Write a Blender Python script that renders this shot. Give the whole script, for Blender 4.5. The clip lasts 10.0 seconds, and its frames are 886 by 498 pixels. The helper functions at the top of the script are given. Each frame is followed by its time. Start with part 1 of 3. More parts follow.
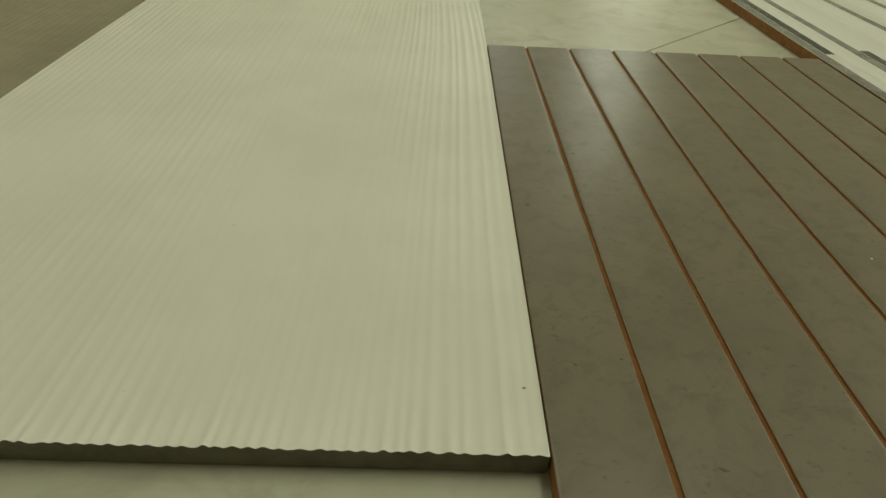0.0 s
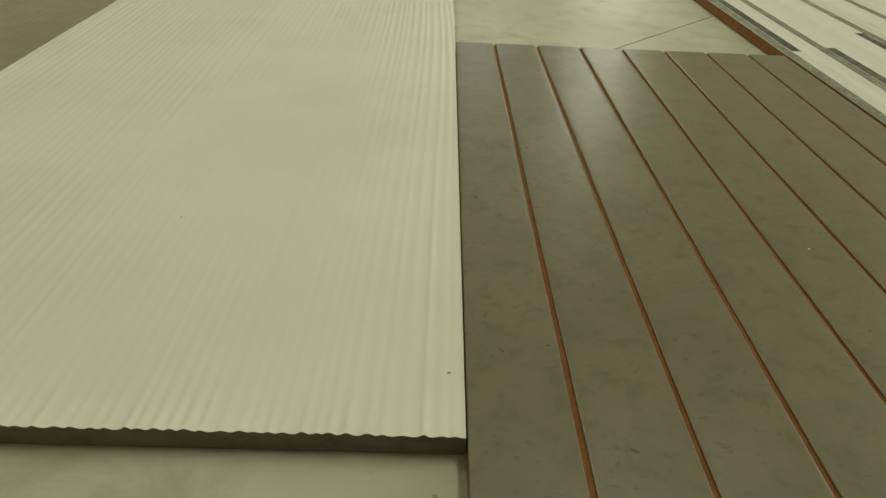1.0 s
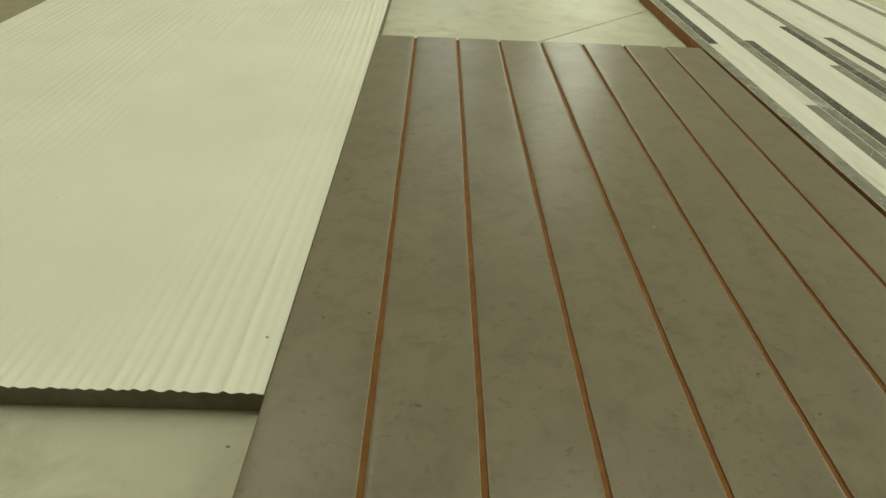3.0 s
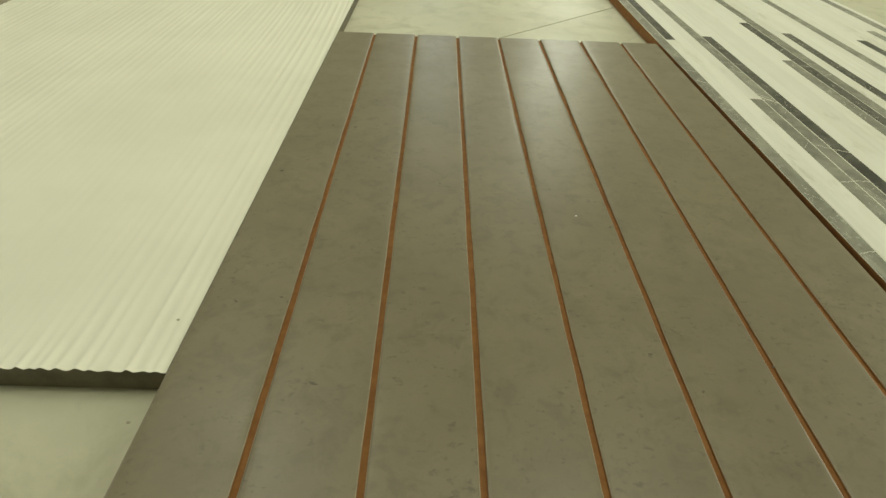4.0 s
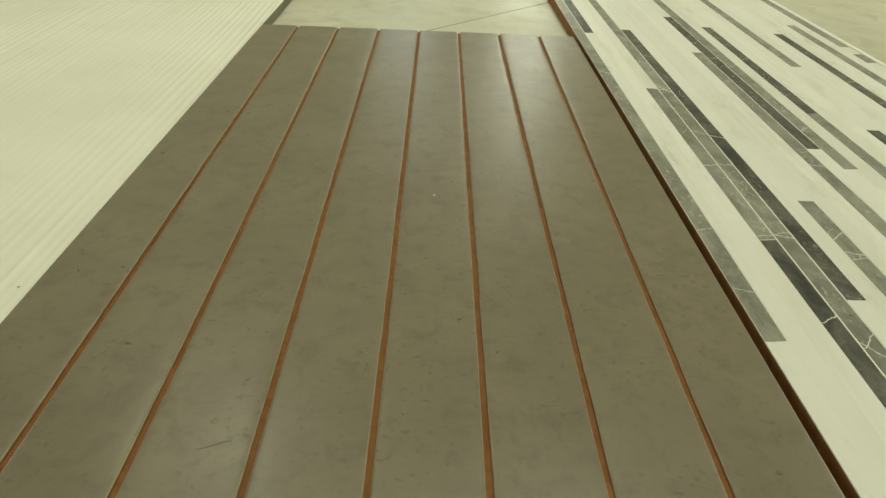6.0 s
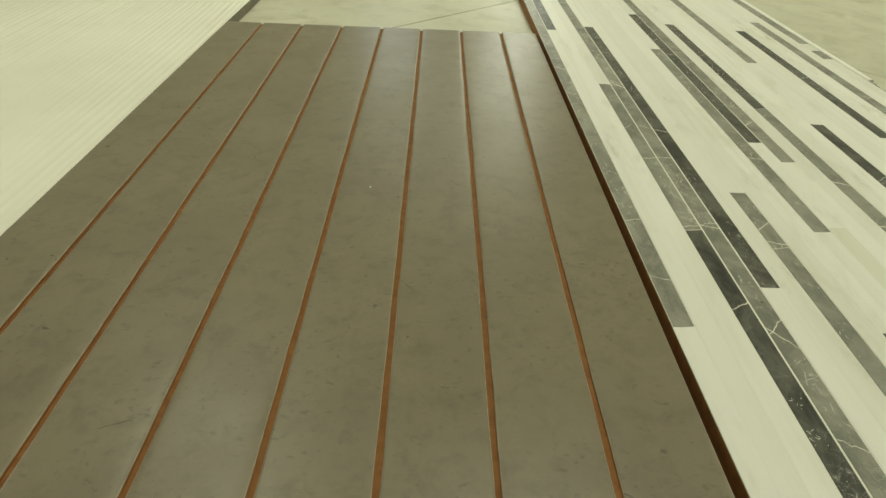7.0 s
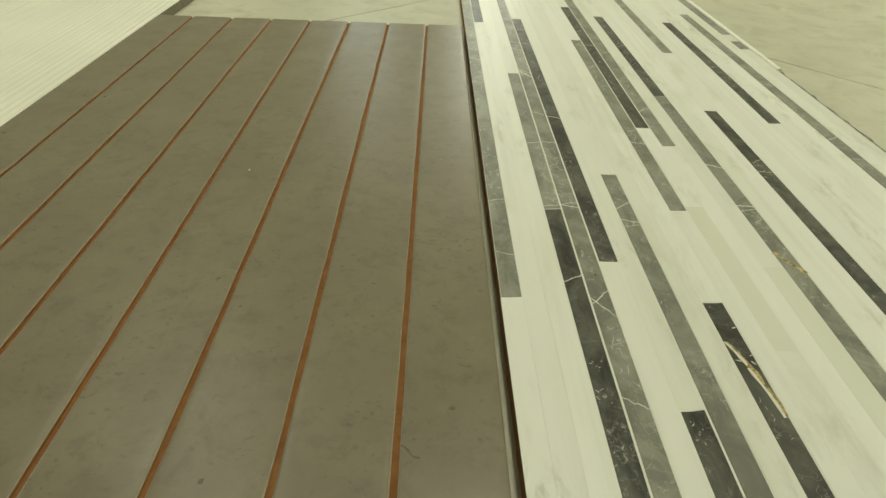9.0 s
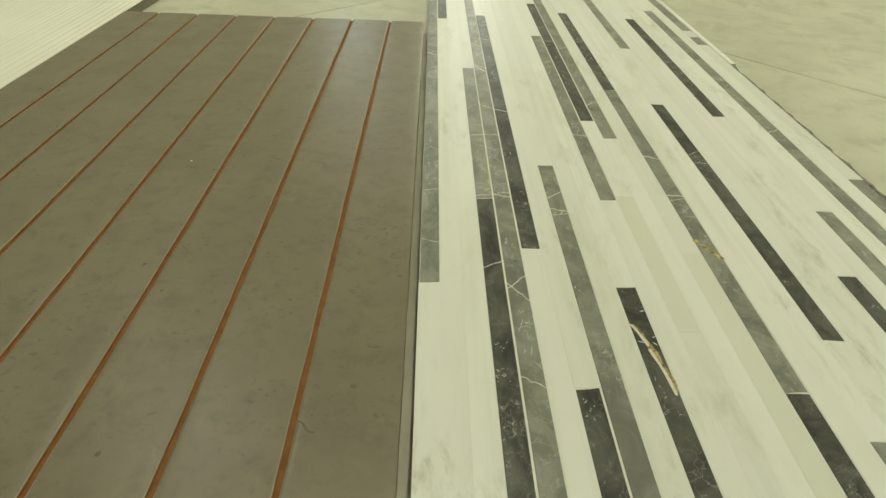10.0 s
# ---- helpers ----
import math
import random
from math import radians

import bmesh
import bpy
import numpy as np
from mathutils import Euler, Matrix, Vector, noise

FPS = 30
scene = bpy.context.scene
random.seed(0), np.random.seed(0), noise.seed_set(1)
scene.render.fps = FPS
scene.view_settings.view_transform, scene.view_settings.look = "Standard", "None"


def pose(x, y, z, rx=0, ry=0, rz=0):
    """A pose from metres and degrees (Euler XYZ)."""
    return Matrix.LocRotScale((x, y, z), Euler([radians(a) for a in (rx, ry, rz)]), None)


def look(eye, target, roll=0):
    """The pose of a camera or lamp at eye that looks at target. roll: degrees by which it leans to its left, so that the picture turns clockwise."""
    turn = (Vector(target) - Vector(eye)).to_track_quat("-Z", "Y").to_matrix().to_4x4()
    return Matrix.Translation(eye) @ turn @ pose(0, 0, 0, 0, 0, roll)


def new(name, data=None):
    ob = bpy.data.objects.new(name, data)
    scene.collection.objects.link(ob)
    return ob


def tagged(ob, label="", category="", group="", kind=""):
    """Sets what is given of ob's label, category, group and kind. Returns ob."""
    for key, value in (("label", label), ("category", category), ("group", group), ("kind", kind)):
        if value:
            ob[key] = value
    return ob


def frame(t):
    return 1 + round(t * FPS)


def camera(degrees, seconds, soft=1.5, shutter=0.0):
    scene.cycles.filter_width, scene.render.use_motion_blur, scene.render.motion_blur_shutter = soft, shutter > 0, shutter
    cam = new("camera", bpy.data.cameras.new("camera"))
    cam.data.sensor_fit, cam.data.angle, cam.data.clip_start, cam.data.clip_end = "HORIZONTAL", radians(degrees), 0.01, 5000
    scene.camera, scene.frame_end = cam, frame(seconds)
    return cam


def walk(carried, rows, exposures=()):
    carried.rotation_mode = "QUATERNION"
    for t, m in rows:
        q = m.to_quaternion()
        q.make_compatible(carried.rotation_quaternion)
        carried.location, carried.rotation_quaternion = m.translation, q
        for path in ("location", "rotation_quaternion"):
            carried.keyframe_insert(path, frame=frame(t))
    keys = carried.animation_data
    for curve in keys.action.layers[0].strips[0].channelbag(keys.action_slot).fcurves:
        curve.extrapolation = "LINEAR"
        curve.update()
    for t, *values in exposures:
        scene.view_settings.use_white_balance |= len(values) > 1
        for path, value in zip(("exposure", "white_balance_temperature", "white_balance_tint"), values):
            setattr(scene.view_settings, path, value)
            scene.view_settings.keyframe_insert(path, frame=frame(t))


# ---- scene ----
cam = camera(74.0, 10.0, soft=1.5)
PATH = [
    (0, (-0.399, -1.075, 0.359), (-0.351, 0.527, -0.836), 3.0),
    (1, (-0.344, -1.088, 0.359), (-0.293, 0.516, -0.835), 3.0),
    (1.5, (-0.3117, -1.0957, 0.3603), (-0.2617, 0.508, -0.834), 2.97),
    (2, (-0.2778, -1.1038, 0.3617), (-0.2288, 0.4995, -0.833), 2.93),
    (2.5, (-0.238, -1.114, 0.363), (-0.19, 0.489, -0.832), 2.9),
    (4, (-0.1176, -1.144, 0.3668), (-0.0748, 0.459, -0.829), 2.68),
    (4.5, (-0.078, -1.154, 0.368), (-0.037, 0.449, -0.828), 2.6),
    (5, (-0.0383, -1.164, 0.3685), (0.0037, 0.439, -0.827), 2.65),
    (6.5, (0.071, -1.19, 0.37), (0.116, 0.413, -0.824), 2.8),
    (7.5, (0.145, -1.205, 0.371), (0.191, 0.399, -0.823), 2.7),
    (8.5, (0.2173, -1.2207, 0.3717), (0.2613, 0.382, -0.8237), 2.57),
    (9, (0.255, -1.23, 0.372), (0.298, 0.372, -0.824), 2.5),
    (10, (0.329, -1.249, 0.373), (0.374, 0.353, -0.824), 2.5),
]
EXPOSURES = [(0, -0.20), (1, -0.09), (2.5, 0.15), (4.5, 0.41), (6.5, 0.39), (10, 0.38)]
walk(cam, [(t, look(eye, target, roll)) for t, eye, target, roll in PATH], EXPOSURES)

# ---- light ----
world = bpy.data.worlds.new("world")
scene.world = world
world.use_nodes = True
sky = world.node_tree.nodes.new("ShaderNodeTexSky")
sky.sky_type, sky.sun_disc = "NISHITA", False
sky.sun_elevation, sky.sun_rotation = radians(35), radians(150)
world.node_tree.links.new(sky.outputs[0], world.node_tree.nodes["Background"].inputs[0])
world.node_tree.nodes["Background"].inputs[1].default_value = 0.08

ROOM_X, ROOM_Y0, ROOM_Y1, ROOM_H = 5.0, -4.5, 1.95, 3.4
TINT = (0.95, 0.97, 0.735)


def area_lamp(name, place, target, width, height, watts):
    data = bpy.data.lights.new(name, "AREA")
    data.shape, data.size, data.size_y, data.energy, data.color = "RECTANGLE", width, height, watts, TINT
    ob = new(name, data)
    ob.matrix_world = look(place, target)
    return ob


# daylight in narrow windows of the far wall, and tube lamps on the ceiling
SILL, HEAD = 0.28, 1.36
WINDOWS = ((-0.12, 1.1), (0.515, 2.9))
for wx, watts in WINDOWS:
    area_lamp("window_daylight", (wx, ROOM_Y1 - 0.02, (SILL + HEAD) / 2), (wx, 0, (SILL + HEAD) / 2 - 0.3), 0.27, HEAD - SILL, watts)
# wide windows of both side walls: unseen, added as soft main light
SIDE = (-0.9, 1.85, 1.0, 2.9)
for side, watts in ((1, 70), (-1, 37)):
    y, z = (SIDE[0] + SIDE[1]) / 2, (SIDE[2] + SIDE[3]) / 2
    area_lamp("window_daylight", (side * (ROOM_X - 0.02), y, z), (0, y, z - 0.6), SIDE[1] - SIDE[0], SIDE[3] - SIDE[2], watts)
BATTENS = ((-1.25, 1.10, 12, 0.25), (0.7, -0.15, 27, 1.2))
for bx, by, watts, length in BATTENS:
    area_lamp("tube_light", (bx, by, ROOM_H - 0.16), (bx, by, 0), 0.3, length, watts)


# ---- materials ----
class Nodes:
    """A small builder for node materials."""

    def __init__(self, name):
        self.mat = bpy.data.materials.new(name)
        self.mat.use_nodes = True
        self.tree = self.mat.node_tree
        self.bsdf = self.tree.nodes["Principled BSDF"]

    def put(self, socket, value):
        if hasattr(value, "is_linked"):
            self.tree.links.new(value, socket)
        else:
            if isinstance(value, (tuple, list)) and len(value) == 3 and socket.type == "RGBA":
                value = (*value, 1)
            socket.default_value = value

    def coords(self, scale=(1, 1, 1), shift=True, world_space=False):
        tc = self.tree.nodes.new("ShaderNodeTexCoord")
        out = tc.outputs["Object"]
        if world_space:
            geo = self.tree.nodes.new("ShaderNodeNewGeometry")
            out = geo.outputs["Position"]
        mp = self.tree.nodes.new("ShaderNodeMapping")
        self.put(mp.inputs["Vector"], out)
        mp.inputs["Scale"].default_value = scale
        if shift:
            info = self.tree.nodes.new("ShaderNodeObjectInfo")
            add = self.tree.nodes.new("ShaderNodeVectorMath")
            add.operation = "MULTIPLY_ADD"
            comb = self.tree.nodes.new("ShaderNodeCombineXYZ")
            for i in range(3):
                self.put(comb.inputs[i], info.outputs["Random"])
            self.put(add.inputs[0], comb.outputs[0])
            add.inputs[1].default_value = (37.0, 91.0, 13.0)
            self.put(add.inputs[2], mp.outputs[0])
            return add.outputs[0]
        return mp.outputs[0]

    def rand(self):
        return self.tree.nodes.new("ShaderNodeObjectInfo").outputs["Random"]

    def noise(self, vec, scale, detail=4, rough=0.55, distort=0.0):
        n = self.tree.nodes.new("ShaderNodeTexNoise")
        self.put(n.inputs["Vector"], vec)
        n.inputs["Scale"].default_value, n.inputs["Detail"].default_value = scale, detail
        n.inputs["Roughness"].default_value, n.inputs["Distortion"].default_value = rough, distort
        return n.outputs["Fac"]

    def cracks(self, vec, scale, warp=0.0):
        if warp:
            n = self.tree.nodes.new("ShaderNodeTexNoise")
            self.put(n.inputs["Vector"], vec)
            n.inputs["Scale"].default_value, n.inputs["Detail"].default_value = scale * 1.7, 3
            mix = self.tree.nodes.new("ShaderNodeVectorMath")
            mix.operation = "MULTIPLY_ADD"
            self.put(mix.inputs[0], n.outputs["Color"])
            mix.inputs[1].default_value = (warp, warp, warp)
            self.put(mix.inputs[2], vec)
            vec = mix.outputs[0]
        v = self.tree.nodes.new("ShaderNodeTexVoronoi")
        v.feature = "DISTANCE_TO_EDGE"
        self.put(v.inputs["Vector"], vec)
        v.inputs["Scale"].default_value = scale
        return v.outputs["Distance"]

    def ramp(self, fac, lo, hi, a=0.0, b=1.0):
        m = self.tree.nodes.new("ShaderNodeMapRange")
        m.interpolation_type = "SMOOTHSTEP"
        self.put(m.inputs["Value"], fac)
        for key, value in (("From Min", lo), ("From Max", hi), ("To Min", a), ("To Max", b)):
            m.inputs[key].default_value = value
        return m.outputs["Result"]

    def math(self, op, a, b=0.0):
        m = self.tree.nodes.new("ShaderNodeMath")
        m.operation = op
        self.put(m.inputs[0], a)
        self.put(m.inputs[1], b)
        return m.outputs[0]

    def mix(self, fac, a, b):
        m = self.tree.nodes.new("ShaderNodeMix")
        m.data_type = "RGBA"
        self.put(m.inputs[0], fac)
        self.put(m.inputs[6], a)
        self.put(m.inputs[7], b)
        return m.outputs[2]

    def bump(self, height, distance, strength=1.0):
        b = self.tree.nodes.new("ShaderNodeBump")
        b.inputs["Distance"].default_value, b.inputs["Strength"].default_value = distance, strength
        self.put(b.inputs["Height"], height)
        self.put(self.bsdf.inputs["Normal"], b.outputs[0])

    def done(self, color, rough, spec=0.5, coat=0.0):
        self.put(self.bsdf.inputs["Base Color"], color)
        self.put(self.bsdf.inputs["Roughness"], rough)
        self.bsdf.inputs["Specular IOR Level"].default_value = spec
        self.bsdf.inputs["Coat Weight"].default_value = coat
        self.bsdf.inputs["Coat Roughness"].default_value = 0.25
        return self.mat


def brown_stone():
    n = Nodes("brown_stone_face")
    v = n.coords()
    col = n.mix(n.ramp(n.noise(v, 10, 6, 0.65), 0.32, 0.68), (0.170, 0.143, 0.094), (0.200, 0.169, 0.112))
    col = n.mix(n.ramp(n.noise(v, 42, 5, 0.7, 0.4), 0.45, 0.72, 0, 0.65), col, (0.132, 0.112, 0.070))
    col = n.mix(n.ramp(n.noise(v, 55, 4, 0.65, 0.6), 0.55, 0.75, 0, 0.22), col, (0.238, 0.204, 0.138))
    fleck = n.ramp(n.noise(n.coords((0.9, 1.3, 1)), 165, 2, 0.55, 0.3), 0.58, 0.74, 0, 0.55)
    zone = n.ramp(n.noise(v, 17, 3), 0.43, 0.58)
    col = n.mix(n.math("MULTIPLY", fleck, zone), col, (0.085, 0.072, 0.048))
    blotch = n.math("MULTIPLY", n.ramp(n.noise(v, 75, 3, 0.6, 0.3), 0.58, 0.78, 0, 0.4), n.ramp(n.noise(v, 8, 2), 0.46, 0.6))
    col = n.mix(blotch, col, (0.095, 0.082, 0.055))
    n.bump(n.noise(v, 260, 3, 0.6), 0.0002, 0.3)
    return n.done(col, n.ramp(n.noise(v, 24, 4), 0.3, 0.7, 0.33, 0.39), 0.5)


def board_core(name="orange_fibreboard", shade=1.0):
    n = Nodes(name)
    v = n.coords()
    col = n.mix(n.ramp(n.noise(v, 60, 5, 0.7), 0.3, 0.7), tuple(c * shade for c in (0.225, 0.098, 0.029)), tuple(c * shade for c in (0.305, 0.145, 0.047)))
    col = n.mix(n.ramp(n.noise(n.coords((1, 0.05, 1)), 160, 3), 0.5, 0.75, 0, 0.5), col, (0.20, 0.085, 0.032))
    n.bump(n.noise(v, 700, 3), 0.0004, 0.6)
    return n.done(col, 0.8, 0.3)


def painted_relief(name, dark, light, rough):
    n = Nodes(name)
    v = n.coords()
    col = n.mix(n.ramp(n.noise(v, 5, 4), 0.3, 0.7), dark, light)
    grain = n.noise(n.coords((1, 0.035, 1)), 210, 4, 0.6)
    col = n.mix(n.ramp(grain, 0.5, 0.8, 0, 0.08), col, tuple(c * 0.72 for c in dark))
    n.bump(grain, 0.0005, 0.22)
    return n.done(col, n.ramp(n.noise(v, 30, 3), 0.3, 0.7, rough, rough + 0.1), 0.5)


def sealed_edge():
    n = Nodes("taupe_sealed_edge")
    v = n.coords()
    col = n.mix(n.ramp(n.noise(v, 45, 5, 0.65), 0.3, 0.7), (0.125, 0.112, 0.078), (0.175, 0.158, 0.112))
    n.bump(n.noise(n.coords((0.2, 0.2, 1)), 900, 3), 0.0003, 0.5)
    return n.done(col, 0.6, 0.35)


def marble_white(name="cream_white_marble", dark=(0.72, 0.71, 0.655), light=(0.765, 0.755, 0.70)):
    n = Nodes(name)
    v = n.coords()
    long = n.coords((1, 0.03, 1))
    col = n.mix(n.rand(), dark, light)
    tone = n.math("FRACT", n.math("MULTIPLY", n.rand(), 7.31))
    col = n.mix(n.ramp(tone, 0.60, 0.98, 0, 0.25), col, (0.60, 0.597, 0.525))
    col = n.mix(n.ramp(n.noise(long, 95, 3, 0.5, 0.2), 0.48, 0.75, 0, 0.35), col, (0.60, 0.597, 0.53))
    col = n.mix(n.ramp(n.noise(n.coords((1, 0.2, 1)), 9, 3), 0.5, 0.75, 0, 0.35), col, (0.60, 0.585, 0.47))
    slab = n.coords((1, 0.3, 1), shift=False, world_space=True)
    smoke = n.math("MULTIPLY", n.ramp(n.noise(slab, 60, 6, 0.7, 0.4), 0.46, 0.72), n.ramp(n.noise(slab, 11, 2), 0.48, 0.66, 0, 0.65))
    col = n.mix(smoke, col, (0.42, 0.41, 0.315))
    stain = n.math("MULTIPLY", n.ramp(n.noise(slab, 34, 5, 0.65, 0.5), 0.50, 0.68), n.ramp(n.noise(slab, 5, 2), 0.47, 0.64, 0, 0.30))
    col = n.mix(stain, col, (0.52, 0.50, 0.375))
    return n.done(col, n.ramp(n.noise(v, 30, 3), 0.3, 0.7, 0.38, 0.48), 0.34)


def marble_dark(name, dark, light, vein, cloud):
    n = Nodes(name)
    v = n.coords()
    col = n.mix(n.ramp(n.noise(n.coords((1, 0.6, 1)), 24, 6, 0.68, 0.9), 0.32, 0.72), dark, light)
    patch = n.ramp(n.noise(v, 11, 3, 0.5, 0.5), 0.42, 0.62, 0, cloud)
    fine = n.ramp(n.noise(n.coords((1, 0.7, 1)), 120, 8, 0.82, 0.6), 0.54, 0.68)
    col = n.mix(n.math("MULTIPLY", patch, fine), col, vein)
    line = n.ramp(n.cracks(n.coords((0.45, 1, 1)), 15, 0.055), 0.0, 0.008, 1, 0)
    line = n.math("MULTIPLY", line, n.ramp(n.noise(v, 13, 2), 0.46, 0.6))
    col = n.mix(n.math("MULTIPLY", line, 0.08), col, vein)
    hair = n.ramp(n.cracks(v, 60, 0.02), 0.0, 0.022, 1, 0)
    hair = n.math("MULTIPLY", hair, n.ramp(n.noise(v, 10, 2), 0.50, 0.68, 0, 0.30))
    col = n.mix(hair, col, vein)
    return n.done(col, n.ramp(n.noise(v, 30, 3), 0.3, 0.7, 0.36, 0.46), 0.26)


def plain(name, a, b, scale, rough, bump=0.0003):
    n = Nodes(name)
    v = n.coords()
    col = n.mix(n.ramp(n.noise(v, scale, 5, 0.6), 0.3, 0.7), a, b)
    n.bump(n.noise(v, scale * 9, 3), bump, 0.5)
    return n.done(col, rough, 0.4)


def floor_stone():
    n = Nodes("cream_floor_tile")
    v = n.coords(shift=False, world_space=True)
    col = n.mix(n.ramp(n.noise(v, 2.4, 5, 0.6), 0.3, 0.7), (0.47, 0.46, 0.35), (0.61, 0.595, 0.475))
    col = n.mix(n.ramp(n.noise(v, 13, 5, 0.65, 0.6), 0.44, 0.70, 0, 0.8), col, (0.415, 0.405, 0.30))
    col = n.mix(n.ramp(n.noise(v, 70, 4, 0.7), 0.58, 0.78, 0, 0.35), col, (0.36, 0.345, 0.28))
    n.bump(n.noise(v, 180, 3), 0.0002, 0.4)
    return n.done(col, n.ramp(n.noise(v, 5, 4), 0.3, 0.7, 0.40, 0.54), 0.45)


def glow(name, strength):
    n = Nodes(name)
    n.bsdf.inputs["Emission Color"].default_value = (*TINT, 1)
    n.bsdf.inputs["Emission Strength"].default_value = strength
    return n.done((0.8, 0.8, 0.8), 0.5)


M_BROWN, M_CORE, M_EDGE = brown_stone(), board_core(), sealed_edge()
# darker copy of the core colour, standing in for shade between the panels
M_CORE_SHADED = board_core("shaded_orange_fibreboard", 0.92)
M_WHITE = painted_relief("white_painted_relief", (0.765, 0.755, 0.655), (0.82, 0.81, 0.71), 0.42)
M_TAUPE = painted_relief("taupe_painted_relief", (0.275, 0.24, 0.158), (0.325, 0.285, 0.195), 0.45)
M_MARBLE = marble_white()
M_OLIVE = marble_white("olive_tinged_marble", (0.645, 0.64, 0.545), (0.69, 0.684, 0.60))
M_GREY = marble_dark("grey_marble", (0.158, 0.157, 0.131), (0.305, 0.300, 0.252), (0.62, 0.61, 0.53), 0.8)
M_BLACK = marble_dark("charcoal_marble", (0.028, 0.028, 0.024), (0.128, 0.125, 0.105), (0.55, 0.54, 0.47), 0.55)
M_GOLD = plain("ochre_vein", (0.10, 0.075, 0.035), (0.62, 0.47, 0.20), 260, 0.35)
M_VEIN = plain("pale_vein", (0.62, 0.60, 0.52), (0.74, 0.72, 0.63), 220, 0.35)
M_HAIR = plain("pale_hairline", (0.40, 0.39, 0.33), (0.58, 0.57, 0.49), 220, 0.4)
# paler brown that paints the highlight along the groove arrises
M_ARRIS = plain("highlight_pale_arris", (0.21, 0.178, 0.125), (0.31, 0.265, 0.19), 90, 0.45)
M_JOINT = plain("pale_joint_filler", (0.70, 0.69, 0.62), (0.76, 0.75, 0.68), 90, 0.7)
M_SLIVER = plain("dark_broken_stone", (0.05, 0.049, 0.04), (0.24, 0.235, 0.19), 85, 0.6, 0.0015)
M_TRIM = plain("white_foam_trim", (0.80, 0.79, 0.74), (0.86, 0.85, 0.80), 60, 0.6)
M_FLOOR = floor_stone()
M_GROUT = plain("dark_floor_joint", (0.075, 0.064, 0.042), (0.115, 0.10, 0.07), 60, 0.8)
M_WALL = plain("cream_wall_paint", (0.62, 0.60, 0.52), (0.68, 0.66, 0.58), 3, 0.8)
M_CEIL = plain("grey_ceiling_paint", (0.42, 0.415, 0.38), (0.48, 0.475, 0.44), 3, 0.9)
M_FRAME = plain("grey_window_frame", (0.30, 0.30, 0.29), (0.36, 0.36, 0.35), 20, 0.5)
M_SCUFF = plain("dark_scuff", (0.086, 0.074, 0.052), (0.14, 0.121, 0.086), 300, 0.6)
M_FAINT = plain("faint_scuff", (0.125, 0.108, 0.073), (0.16, 0.14, 0.096), 300, 0.5)
M_SPECK = plain("brown_dirt", (0.36, 0.33, 0.25), (0.46, 0.43, 0.33), 300, 0.7)
M_CRUMB = plain("white_crumb", (0.78, 0.77, 0.72), (0.85, 0.84, 0.8), 300, 0.7)
M_TUBE, M_LAMP = glow("lamp_tube", 9.0), plain("white_lamp_metal", (0.7, 0.7, 0.68), (0.75, 0.75, 0.73), 9, 0.4)


# ---- mesh helpers ----
def mesh_of(name, verts, faces, smooth=False):
    me = bpy.data.meshes.new(name)
    me.from_pydata(verts, [], faces)
    me.update()
    bm = bmesh.new()
    bm.from_mesh(me)
    bmesh.ops.recalc_face_normals(bm, faces=bm.faces)
    bm.to_mesh(me)
    bm.free()
    if smooth:
        me.shade_smooth()
    return me


def part(name, me, material, parent=None, place=(0, 0, 0), label=""):
    ob = new(name, me)
    me.materials.clear()
    me.materials.append(material)
    ob.parent = parent
    ob.location = place
    return tagged(ob, label)


def thing(name, place, label, category, turn=0.0, group=""):
    ob = new(name)
    ob.location, ob.rotation_euler = place, (0, 0, turn)
    ob.empty_display_size = 0.05
    return tagged(ob, label, category, group)


def box(name, x0, x1, y0, y1, z0, z1):
    v = [(x, y, z) for z in (z0, z1) for x, y in ((x0, y0), (x1, y0), (x1, y1), (x0, y1))]
    return mesh_of(name, v, [(0, 1, 2, 3), (4, 5, 6, 7), (0, 1, 5, 4), (1, 2, 6, 5), (2, 3, 7, 6), (3, 0, 4, 7)])


def chamfered(name, w, l, h, c):
    """A piece centred on its base, with a chamfer c round its top."""
    rings = ((w, l, 0), (w, l, h - c), (w - 2 * c, l - 2 * c, h))
    v = [(sx * a / 2, sy * b / 2, z) for a, b, z in rings for sx, sy in ((-1, -1), (1, -1), (1, 1), (-1, 1))]
    f = [(0, 1, 2, 3), (8, 9, 10, 11)]
    for r in (0, 4):
        f += [(r + i, r + (i + 1) % 4, r + 4 + (i + 1) % 4, r + 4 + i) for i in range(4)]
    return mesh_of(name, v, f)


def sawn_strip(name, w, l, h, c, bow, rng):
    """A stone strip centred on its base; both sawn ends are a little skew and bowed."""
    n, rings = 4, []
    skew = [rng.uniform(-bow, bow) for e in range(2)]
    hump = [rng.uniform(-bow, bow) * 0.7 for e in range(2)]
    for inset, z in ((0, 0), (0, h - c), (c, h)):
        ring = []
        for e, side in ((0, -1), (1, 1)):
            for i in range(n + 1):
                q = 2 * i / n - 1
                x = -side * q * (w / 2 - inset)
                y = side * (l / 2 - inset) + skew[e] * q + hump[e] * (1 - q * q)
                ring.append((x, y, z))
        rings.append(ring)
    m = len(rings[0])
    v = [p for ring in rings for p in ring]
    f = [tuple(range(m)), tuple(range(2 * m, 3 * m))]
    for r in (0, m):
        f += [(r + i, r + (i + 1) % m, r + m + (i + 1) % m, r + m + i) for i in range(m)]
    return mesh_of(name, v, f)


